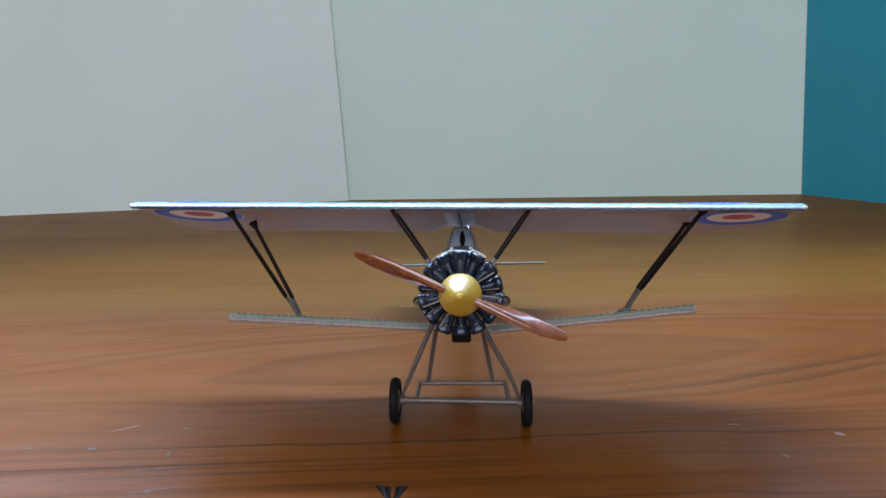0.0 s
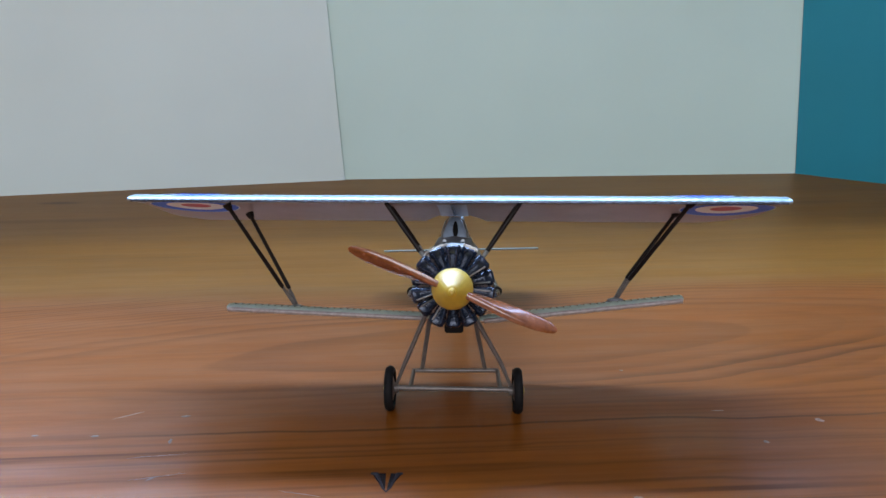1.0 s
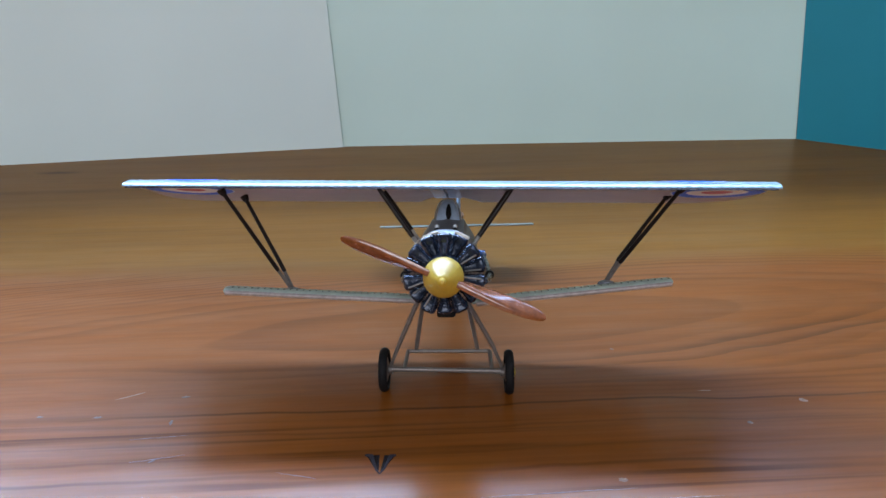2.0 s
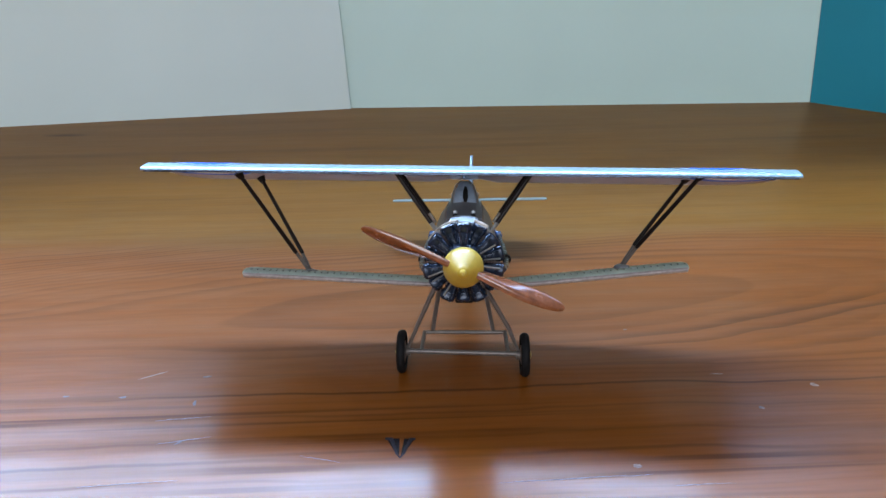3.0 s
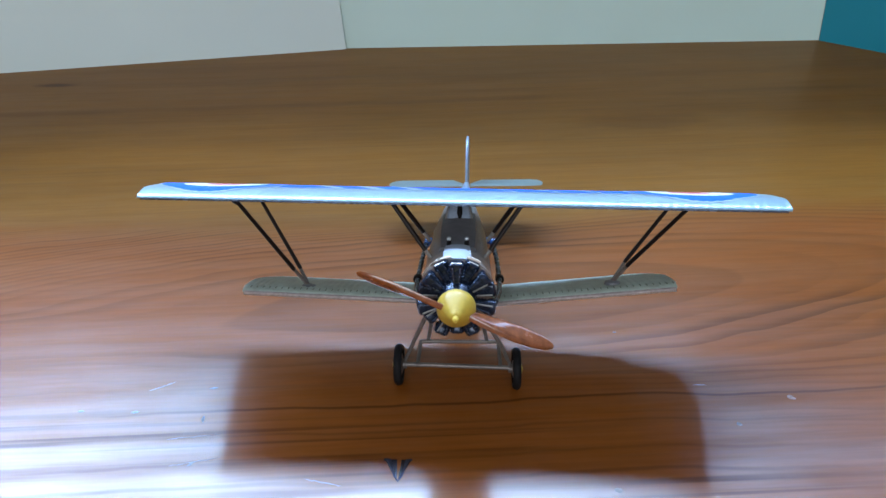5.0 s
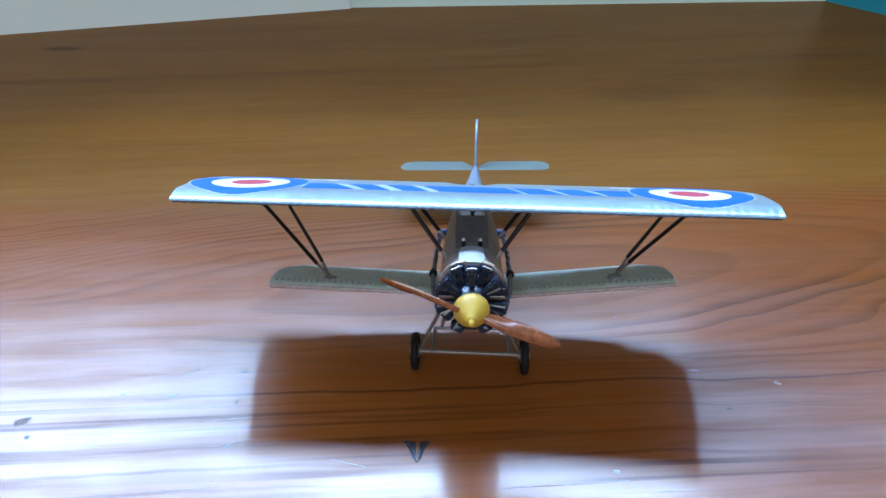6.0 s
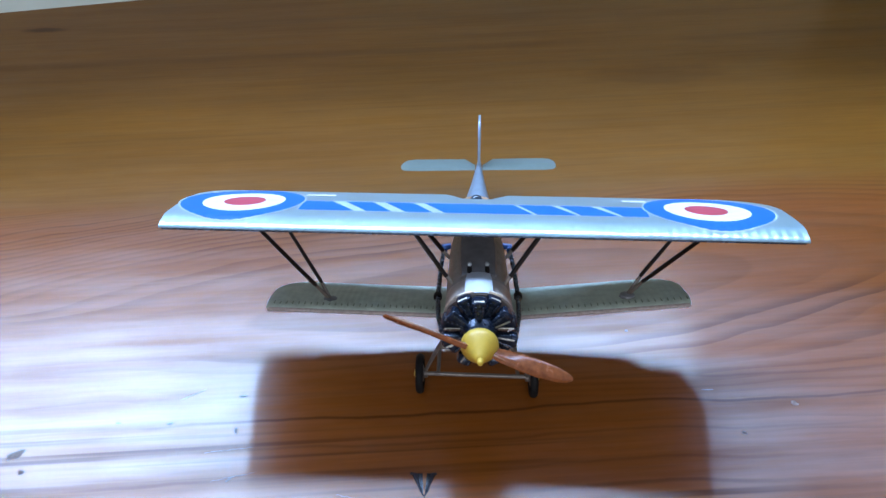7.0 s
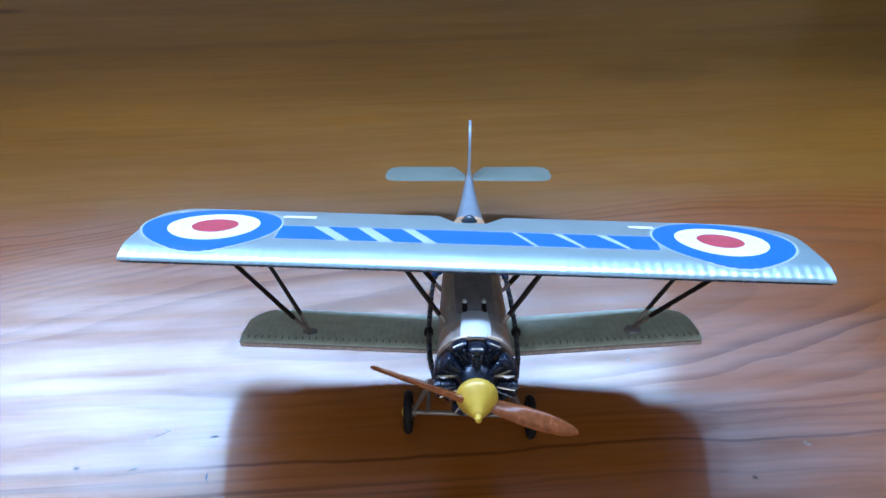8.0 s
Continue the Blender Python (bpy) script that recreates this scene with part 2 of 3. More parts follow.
EDGE = material("worn_pink_grey_edge", (0.33, 0.265, 0.245), 0.36, vary=0.2, scale=900)
STRUT = material("dark_stained_strut", (0.010, 0.006, 0.005), 0.5, vary=0.25, scale=900, spec=0.2)
LEG = material("grey_strut_paint", (0.155, 0.128, 0.112), 0.36, metal=0.3, vary=0.18, scale=900)
BLACK = material("black_rubber", (0.008, 0.007, 0.007), 0.6, vary=0.3, scale=1200, bump=0.3, spec=0.15)
YELLOW = material("yellow_enamel", (0.56, 0.365, 0.042), 0.42, vary=0.08, scale=700, bump=0.1, coat=0.2)
PROP = material("varnished_mahogany", (0.235, 0.068, 0.020), 0.24, vary=0.25, scale=700, coat=1.0)
PROP.node_tree.nodes["Principled BSDF"].inputs["Coat Roughness"].default_value = 0.12
TAIL = material("pale_doped_tail", (0.125, 0.16, 0.148), 0.45, vary=0.1, scale=350)
LEATHER = material("tan_leather", (0.50, 0.30, 0.18), 0.5, vary=0.15, scale=900)
GLASSY = material("dark_windscreen", (0.03, 0.05, 0.08), 0.12, vary=0.1, scale=900)
FINGREY = material("blue_grey_fuselage", (0.22, 0.28, 0.36), 0.4, metal=0.2, vary=0.12, scale=350)
SCREEN = material("pale_screen_paint", (0.33, 0.40, 0.50), 0.3, metal=0.0, vary=0.12, scale=500)
BARE = material("bare_metal_cowling", (0.33, 0.28, 0.25), 0.34, metal=0.35, vary=0.15, scale=500)
UNDERSIDE_SHADE = material("shaded_silver_underside", (0.30, 0.232, 0.205), 0.45, metal=0.15, vary=0.10, scale=150)
MARK = material("dark_burn_mark", (0.030, 0.026, 0.032), 0.6, vary=0.3, scale=1500, spec=0.1)
STAIN = material("dark_lacquer_stain", (0.014, 0.012, 0.015), 0.22)
DENT = material("brown_dent", (0.13, 0.085, 0.065), 0.4, vary=0.3, scale=1500, spec=0.3)
CHIP = material("pale_chip", (0.27, 0.18, 0.14), 0.5, vary=0.3, scale=1500, spec=0.1)
HAIR = material("white_scratch", (0.27, 0.21, 0.19), 0.5, vary=0.4, scale=900, spec=0.2)


# ---- mesh helpers ----
def part(name, bm, mat, parent, label="", smooth=True):
    """Links a bmesh as one mesh object under a thing or a part."""
    bmesh.ops.recalc_face_normals(bm, faces=bm.faces)
    me = bpy.data.meshes.new(name)
    bm.to_mesh(me)
    bm.free()
    me.materials.append(mat)
    if smooth:
        for p in me.polygons:
            p.use_smooth = True
        me.set_sharp_from_angle(angle=radians(40))
    ob = new(name, me)
    ob.parent = parent
    if label:
        ob["label"] = label
    return ob


def thing(name, m, label, category, group="", kind=""):
    ob = new(name)
    ob.empty_display_size = 0.01
    ob.matrix_world = m
    return tagged(ob, label, category, group, kind)


def skin(rings, closed=True, caps=True):
    """A bmesh that joins rings of equal length."""
    bm = bmesh.new()
    vs = [[bm.verts.new(p) for p in r] for r in rings]
    n = len(rings[0])
    for a, b in zip(vs, vs[1:]):
        for i in range(n if closed else n - 1):
            j = (i + 1) % n
            bm.faces.new((a[i], a[j], b[j], b[i]))
    if caps:
        bm.faces.new(vs[0])
        bm.faces.new(vs[-1])
    return bm


def tube(points, radii, n=10, flat=1.0, side=(1, 0, 0)):
    """A tapered tube along points; flat < 1 squeezes it across the side direction."""
    rings = []
    pts = [Vector(p) for p in points]
    for i, p in enumerate(pts):
        d = (pts[min(i + 1, len(pts) - 1)] - pts[max(i - 1, 0)]).normalized()
        u = Vector(side)
        u = (u - d * u.dot(d)).normalized()
        v = d.cross(u)
        r = radii[i] if isinstance(radii, (list, tuple)) else radii
        rings.append([p + u * (r * flat * math.cos(a)) + v * (r * math.sin(a)) for a in (2 * math.pi * k / n for k in range(n))])
    return skin(rings)


def revolve(profile, origin, axis, n=24):
    """Turns (distance along axis, radius) pairs round an axis."""
    axis = Vector(axis).normalized()
    u = axis.orthogonal().normalized()
    v = axis.cross(u)
    o = Vector(origin)
    return skin([[o + axis * s + (u * math.cos(a) + v * math.sin(a)) * max(r, 1e-6) for a in (2 * math.pi * k / n for k in range(n))] for s, r in profile])


def box(x0, y0, z0, x1, y1, z1, bevel=0.0):
    bm = bmesh.new()
    bmesh.ops.create_cube(bm, size=1)
    for v in bm.verts:
        v.co = Vector(((x0 + x1) / 2 + v.co.x * (x1 - x0), (y0 + y1) / 2 + v.co.y * (y1 - y0), (z0 + z1) / 2 + v.co.z * (z1 - z0)))
    if bevel:
        bmesh.ops.bevel(bm, geom=list(bm.edges), offset=bevel, segments=2, affect="EDGES")
    return bm


def join(*bms):
    out = bmesh.new()
    for b in bms:
        me = bpy.data.meshes.new("tmp")
        b.to_mesh(me)
        b.free()
        out.from_mesh(me)
        bpy.data.meshes.remove(me)
    return out


# ---- the room ----
X0, X1, Y0, Y1, Z0, Z1 = -1.6, 1.6, -1.9, 0.98, -0.75, 1.75
floor = tagged(part("floor", box(X0 - 0.1, Y0 - 0.1, Z0 - 0.1, X1 + 0.1, Y1 + 0.1, Z0), FLOORM, None), "brown tiled floor of the room", "floor", kind="structure")
ceiling = tagged(part("ceiling", box(X0 - 0.1, Y0 - 0.1, Z1, X1 + 0.1, Y1 + 0.1, Z1 + 0.1), CEIL, None), "plain grey painted ceiling", "ceiling", kind="structure")
wx0, wx1, wz0, wz1 = WINDOW
north = join(box(X0 - 0.1, Y1, Z0, X1 + 0.1, Y1 + 0.1, wz0), box(X0 - 0.1, Y1, wz1, X1 + 0.1, Y1 + 0.1, Z1), box(X0 - 0.1, Y1, wz0, wx0, Y1 + 0.1, wz1), box(wx1, Y1, wz0, X1 + 0.1, Y1 + 0.1, wz1))
tagged(part("wall_north", north, PLASTER, None), "beige plastered wall with a wide window behind the table", "wall", kind="structure")
window = thing("window_1", Matrix.Translation((wx0, Y1, wz0)), "wide white framed window in the plastered wall", "window", kind="structure")
ww, wh = wx1 - wx0, wz1 - wz0
part("window_frame", join(box(0.002, -0.012, 0.002, 0.03, 0.03, wh - 0.002, 0.003), box(ww - 0.03, -0.012, 0.002, ww - 0.002, 0.03, wh - 0.002, 0.003), box(0.031, -0.012, 0.002, ww - 0.031, 0.03, 0.03, 0.003), box(0.031, -0.012, wh - 0.03, ww - 0.031, 0.03, wh - 0.002, 0.003)), CEIL, window, "painted window frame")
part("window_sill", box(-0.03, -0.045, -0.03, ww + 0.03, -0.002, -0.004, 0.004), CEIL, window, "painted window sill")
tagged(part("wall_east", box(X1, Y0, Z0, X1 + 0.1, Y1, Z1), PLASTER, None), "beige plastered side wall", "wall", kind="structure")
tagged(part("wall_west", box(X0 - 0.1, Y0, Z0, X0, Y1, Z1), PLASTER, None), "beige plastered side wall", "wall", kind="structure")
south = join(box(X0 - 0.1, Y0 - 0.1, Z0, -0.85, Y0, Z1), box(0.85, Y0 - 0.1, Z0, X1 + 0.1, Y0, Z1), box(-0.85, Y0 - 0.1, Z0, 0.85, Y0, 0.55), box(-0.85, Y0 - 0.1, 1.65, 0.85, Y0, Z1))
tagged(part("wall_south", south, PLASTER, None), "beige plastered wall with an added opening for the fill lamp", "wall", kind="structure")

table = thing("table", Matrix.Translation((0, 0, -0.75)), "varnished orange-brown pine table with visible grain", "table")
part("tabletop", box(-0.9, -0.35, 0.72, 0.9, 0.9, 0.75, 0.003), WOOD, table)
for x in (-0.82, 0.82):
    for y in (-0.27, 0.82):
        part("leg", box(x - 0.03, y - 0.03, 0.0, x + 0.03, y + 0.03, 0.72, 0.003), WOOD, table)


def card(name, a, b, height, shear, mat, label, thick=0.0004):
    """A stiff sheet that stands on the table from a to b and leans back a little."""
    a, b = Vector((*a, 0)), Vector((*b, 0))
    d = (b - a).normalized()
    back = Vector((-d.y, d.x, 0))
    up = Vector((shear[0], shear[1], 1)).normalized()
    rings = []
    for s in (0, 0.0005, (b - a).length - 0.0005, (b - a).length):
        e = 0.0001 if s in (0, (b - a).length) else 0.0
        rings.append([a + d * s + up * h + back * w for h, w in ((e, e), (height - e, e), (height - e, thick - e), (e, thick - e))])
    return tagged(part(name, skin(rings), mat, None, smooth=False), label, "backdrop card", kind="structure")


# how far a sheet's top sets sideways and back for each metre of height
card("backdrop_card", (-0.45, 0.421), (-0.083, 0.506), 0.335, (-0.065, 0.087), CARD_WHITE, "matt white card standing on the table as a backdrop")
card("backdrop_card", (-0.16, 0.5065), (0.2355, 0.5165), 0.345, (-0.030, 0.087), CARD_GREEN, "matt greenish-white card standing behind the model")
card("backdrop_card", (0.2353, 0.5158), (0.42, 0.290), 0.29, (-0.030, 0.087), CARD_TEAL, "teal blue card standing on the table")

# ---- the model biplane ----
plane = thing("model_biplane", pose(0.0008, 0.172, 0, 0, 0, 0.3), "small silver model biplane with blue roundels, standing on the table", "model aeroplane")
P = radians(14.0)
AX = Vector((0, -math.cos(P), math.sin(P)))     # thrust line, towards the nose
UP = Vector((0, math.sin(P), math.cos(P)))
HUB = Vector((0, -0.0150, 0.0365))

# upper wing
LE, TE = Vector((0, 0.0078, 0.04975)), Vector((0, 0.0412, 0.0372))
CHORD = (TE - LE).length
WDIR = (TE - LE).normalized()
WUP = Vector((0, -WDIR.z, WDIR.y))


def camber(c):
    return 0.0017 * math.sin(math.pi * min(1, c) ** 0.75) * (1 - 0.25 * c)


def back(c):
    """Height of the upper skin over the chord line: a straight rise from the nose, then a long fall."""
    h = 0.0005 * math.sqrt(max(0.0, min(c, 0.02)) / 0.02) + 0.0125 * min(c, 0.11)
    if c > 0.11:
        h += 0.00035 * (1 - math.exp((0.11 - c) / 0.04)) - 0.0021 * ((c - 0.11) / 0.89) ** 2
    return h


def thick(c):
    return 0.0008 * (math.sqrt(max(0, min(c, 0.10)) / 0.10)) * (1 - 0.72 * c) + 0.00012


def riblet(x, pitch, c, reach=0.30):
    """Raised rib tapes near the leading edge, with fabric sagging between."""
    w = 0.5 + 0.5 * math.cos(2 * math.pi * x / pitch)
    return w ** 2 * max(0.0, 1 - c / reach)


def chord_end(x, half):
    """Fraction of the chord reached at x: a centre cut-out and rounded rear corners."""
    ax = abs(x)
    end = 1.0
    if ax < 0.0085:
        end = 0.79 + 0.21 * max(0, (ax - 0.0038) / 0.0047)
    d = half - ax
    r = 0.0065 if x < 0 else 0.012
    if d < r:
        end = min(end, 1 - (0.34 if x < 0 else 0.40) * (1 - math.sqrt(max(0, 1 - ((r - d) / r) ** 2))))
    return end


def splay(x, c):
    """The wing tips are raked: wider towards the trailing edge."""
    t = min(1.0, max(0.0, (abs(x) - 0.055) / 0.02))
    return x + math.copysign(0.0030 * t * t * min(c, 0.85), x)


def top_point(x, c, lift=0.0):
    h = back(c) + 0.00016 * riblet(x, 0.0022, c, 0.26) + lift
    return LE + WDIR * (c * CHORD) + WUP * h + Vector((splay(x, c), 0, 0))


def low_point(x, c, drop=0.0):
    h = camber(c) * 0.72 - thick(c) * 0.55 - drop
    return LE + WDIR * (c * CHORD) + WUP * h + Vector((splay(x, c), 0, 0))


def wing_grid(half, step, end_at, top, low, cs):
    xs = [-half]
    x = -half
    while x < half - 1e-6:
        x = min(half, x + step)
        xs.append(x)
    rings = []
    for x in xs:
        e = end_at(x)
        ring = [top(x, c * e) for c in cs] + [low(x, c * e) for c in reversed(cs[1:-1])]
        rings.append(ring)
    return skin(rings)


CS = [0, 0.004, 0.010, 0.020, 0.05, 0.10, 0.14, 0.17, 0.20, 0.25, 0.33, 0.42, 0.52, 0.62, 0.72, 0.82, 0.91, 1.0]
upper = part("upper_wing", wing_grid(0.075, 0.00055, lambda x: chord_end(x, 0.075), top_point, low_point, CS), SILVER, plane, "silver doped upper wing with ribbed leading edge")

# the shade under the wing is put into a darker skin colour
upper.data.materials.append(UNDERSIDE_SHADE)
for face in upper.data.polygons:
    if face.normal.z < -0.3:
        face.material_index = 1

# a dark tube stands for the shade below the wing's nose
part("leading_edge_shade", tube([low_point(-0.0742 + 0.1484 * k / 24, 0.004, 0.00016) for k in range(25)], 0.00020, 8, side=(0, 0, 1)), STEEL, upper, "thin dark blue line that paints the shade under the leading edge")

# the wing sits slightly skewed on its struts
pivot = Matrix.Translation((0, 0.0078, 0.05))
upper.matrix_local = pivot @ pose(-0.0009, 0, 0, 0, 0.35, -2.2) @ pivot.inverted()


def disc(cx, cc, r0, r1, surf, off, n=128, m=8, clip=0.985, stretch=1.0):
    """A flat ring laid on the wing's skin."""
    rings = []
    for k in range(m + 1):
        r = r0 + (r1 - r0) * k / m
        ring = []
        for i in range(n):
            a = 2 * math.pi * i / n
            x = cx + r * math.cos(a)
            c = cc + r * stretch * math.sin(a) / CHORD
            ring.append(surf(x, min(max(c, 0.02), clip * chord_end(x, 0.075)), off))
        rings.append(ring)
    bm = skin(rings, caps=False)
    return bm


RC, RR = 0.520, 0.0150
for sx in (-1, 1):
    RX = 0.0600 if sx < 0 else 0.0572
    for surf, mid, radius, cc, st in ((top_point, sx * RX, RR, RC, 1.065), (low_point, -0.0636 if sx < 0 else 0.0650, 0.0100, 0.34 if sx < 0 else 0.38, 1.0)):
        o = 0.00013
        part("roundel", disc(mid, cc, radius, radius * 1.035, surf, o * 0.8, m=1, stretch=st), PALE, upper, "thin pale edge of a roundel")
        part("roundel", disc(mid, cc, radius * 0.67, radius, surf, o, stretch=st), BLUE, upper, "blue outer ring of a roundel")
        part("roundel", disc(mid, cc, radius * 0.34, radius * 0.67, surf, o, stretch=st), WHITE, upper, "white ring of a roundel")
        part("roundel", disc(mid, cc, 0.00001, radius * 0.34, surf, o, stretch=st), RED, upper, "red centre of a roundel")


def patch(x0r, x1r, x0f, x1f, cf, cr, off=0.00010, nx=40, nc=8, keep=None):
    """A painted panel on the wing's upper skin, between a front and a rear edge."""
    bm = bmesh.new()
    g = []
    for j in range(nc + 1):
        t = j / nc
        c = cf + (cr - cf) * t
        row = []
        for i in range(nx + 1):
            s = i / nx
            x = (x0f + (x0r - x0f) * t) * (1 - s) + (x1f + (x1r - x1f) * t) * s
            row.append(bm.verts.new(top_point(x, c, off)))
        g.append(row)
    for a, b in zip(g, g[1:]):
        for i in range(nx):
            bm.faces.new((a[i], a[i + 1], b[i + 1], b[i]))
    return bm


STRIPES = ((-0.0447, -0.0374, -0.0440, -0.0301), (-0.0339, -0.0270, -0.0270, -0.0207), (-0.0236, -0.0164, -0.0173, -0.0106), (-0.0135, 0.0094, -0.0077, 0.0139),
           (0.0105, 0.0189, 0.0149, 0.0244), (0.0210, 0.0289, 0.0254, 0.0344), (0.0314, 0.0424, 0.0354, 0.0416))
part("stripe_band", patch(-0.0450, 0.0426, -0.0443, 0.0418, 0.280, 0.575, 0.00005, 120), PALE, upper, "pale silver band between the roundels")
for x0r, x1r, x0f, x1f in STRIPES:
    part("wing_stripe", patch(x0r, x1r, x0f, x1f, 0.290, 0.565), BLUE, upper, "blue painted wing stripe")
for x0, x1, c0, c1 in ((-0.0465, -0.0385, 0.77, 0.84), (0.0385, 0.0445, 0.77, 0.84), (-0.0715, -0.0675, 0.82, 0.87)):
    part("white_tag", patch(x0, x1, x0, x1, c0, c1, 0.00012), WHITE, upper, "small white marking")

# a reflection painted under the wing's centre section: a pale patch with a dark line
for half, cf, cr, mat, name, label, off in ((0.0036, 0.26, 0.74, SCREEN, "centre_reflection", "pale blue patch that paints a reflection under the wing", 0.00006), (0.0003, 0.24, 0.74, STEEL, "reflection_line", "dark line in the painted reflection", 0.00012)):
    grid = [[low_point(half * (2 * i / 10 - 1), cf + (cr - cf) * j / 10, off) for i in range(11)] for j in range(11)]
    part(name, skin(grid, closed=False, caps=False), mat, upper, label)

# lower wings
LCH = 0.0184


def lower_half(sx):
    cs = CS
    half = 0.0554 if sx < 0 else 0.0543

    def base(ax):
        t = (ax - 0.006) / 0.048
        return Vector((sx * ax, 0.0104 if sx > 0 else 0.0109, (0.0201 + 0.0050 * t) if sx > 0 else (0.0207 + 0.0026 * t)))

    def end_at(ax):
        d = half - ax
        r = 0.0075
        return 1.0 if d > r else 1 - 0.55 * (1 - math.sqrt(max(0, 1 - ((r - d) / r) ** 2)))

    ld = Vector((0, math.cos(radians(21.5)), -math.sin(radians(21.5))))
    lu = Vector((0, math.sin(radians(21.5)), math.cos(radians(21.5))))

    def top(ax, c):
        return base(ax) + ld * (c * LCH) + lu * (camber(c) * 0.35 + thick(c) * 0.9 + 0.00016 * riblet(ax, 0.0016, c, 1.3))

    def low(ax, c):
        return base(ax) + ld * (c * LCH) + lu * (camber(c) * 0.2 - thick(c) * 0.7)

    rings = []
    ax = 0.006
    while ax < half + 1e-6:
        e = end_at(ax)
        rings.append([top(ax, c * e) for c in cs] + [low(ax, c * e) for c in reversed(cs[1:-1])])
        ax += 0.0004
    return skin(rings), base, ld, lu, half


for sx in (-1, 1):
    bm, base, ld, lu, half = lower_half(sx)
    wing = part("lower_wing", bm, DOPE_GREEN, plane, "olive green lower wing with rib tapes")
    a, b = base(0.007), base(half - 0.0006)
    part("leading_edge_strip", tube([a + Vector((0, -0.0002, -0.0003)), b + Vector((0, -0.0001, -0.0003))], 0.00058, 10, side=(0, 0, 1)), EDGE, wing, "pale worn leading edge")
    # dark ticks paint the rib stitching together with the shade between ribs
    ticks = []
    for k in range(29):
        o = base(0.0085 + 0.0016 * k) + lu * (camber(0.08) * 0.35 + thick(0.08) * 0.9 + 0.00012)
        ticks.append(tube([o + ld * 0.0008, o + ld * 0.0022 + lu * 0.0001], [0.00017, 0.00008], 6))
    part("rib_ticks", join(*ticks), RIB_TICK, wing, "dark ticks of rib stitching and painted rib shade along the leading edge")

# interplane struts: a metal foot, from which two dark arms rise to the front and rear of the upper wing
STRUTS = ((-1, (-0.0394, 0.0158, 0.0218), (-0.0423, 0.0155, 0.0268), (-0.0538, 0.0141, 0.0482), (-0.0414, 0.0180, 0.0256), (-0.0532, 0.0285, 0.0428)),
          (1, (0.0392, 0.0158, 0.0232), (0.0420, 0.0150, 0.0284), (0.0541, 0.0105, 0.0484), (0.0420, 0.0175, 0.0280), (0.0559, 0.0266, 0.0426)))
for sx, foot, front_low, front_top, rear_low, rear_top in STRUTS:
    foot, front_low, front_top, rear_low, rear_top = (Vector(v) for v in (foot, front_low, front_top, rear_low, rear_top))
    strut = part("interplane_strut", join(tube([foot, foot.lerp(front_low, 0.5), front_low.lerp(front_top, 0.04)], [0.0006, 0.0005, 0.0004], 8), tube([foot, foot.lerp(rear_low, 0.5), rear_low.lerp(rear_top, 0.04)], [0.0006, 0.0005, 0.0004], 8)), LEG, plane, "grey metal foot of a dark V-strut")
    part("strut_foot", revolve([(-0.0006, 0.0), (-0.0006, 0.0021), (0.0001, 0.0019), (0.0005, 0.0009), (0.0006, 0.0)], foot, (0, 0.35, 1), 14), DECK, strut, "dark strut foot plate")
    for low, topv in ((front_low, front_top), (rear_low, rear_top)):
        d = (topv - low).normalized()
        part("strut_arm", tube([low, low + d * 0.0006, low.lerp(topv, 0.3), topv - d * 0.0012], [0.0004, 0.00062, 0.0006, 0.00055], 10, 0.85), STRUT, strut, "dark stained wooden strut")
        part("strut_fitting", tube([topv - d * 0.0014, topv - d * 0.0004, topv + Vector((0, 0, 0.0001))], [0.0007, 0.0010, 0.0011], 10), STRUT, strut)

# cabane struts
for sx in (-1, 1):
    for bx, by, bz, tx, ty, tz in ((0.0056, 0.0050, 0.0358, 0.0156, 0.0112, 0.0488), (0.0072, 0.0178, 0.0342, 0.0153, 0.0190, 0.0462)):
        b0, t0 = Vector((sx * bx, by, bz)), Vector((sx * tx, ty, tz))
        s = part("cabane_strut", tube([b0.lerp(t0, 0.20), b0.lerp(t0, 0.6), t0], [0.0007, 0.0008, 0.0007], 10, 0.75), STRUT, plane, "dark stained cabane strut")
        part("strut_end", tube([b0, b0.lerp(t0, 0.22)], [0.00045, 0.0005], 8), WORN, s, "bare metal strut end")


# fuselage
def section(y, hw, zt, zb, k=2.6, n=28):
    ring = []
    zc, hh = (zt + zb) / 2, (zt - zb) / 2
    for i in range(n):
        a = 2 * math.pi * i / n
        c, s = math.cos(a), math.sin(a)
        ring.append(Vector((hw * math.copysign(abs(c) ** (2 / k), c), y, zc + hh * math.copysign(abs(s) ** (2 / k), s))))
    return ring


STATIONS = ((-0.0030, 0.0074, 0.0412, 0.0268, 2.1), (0.0040, 0.0078, 0.0398, 0.0245, 2.2), (0.0120, 0.0078, 0.0385, 0.0225, 2.4), (0.0260, 0.0072, 0.0366, 0.0195, 2.5), (0.0400, 0.0056, 0.0342, 0.0170, 2.5),
            (0.0560, 0.0040, 0.0288, 0.0135, 2.4), (0.0720, 0.0026, 0.0226, 0.0110, 2.3), (0.0870, 0.0013, 0.0178, 0.0095, 2.2), (0.0960, 0.0005, 0.0155, 0.0090, 2.1))
body = part("fuselage", skin([section(*s) for s in STATIONS[:5]]), METAL, plane, "grey-brown painted fuselage")
rear = part("rear_fuselage", skin([section(*s) for s in STATIONS[4:]]), FINGREY, body, "blue-grey tapering rear fuselage")
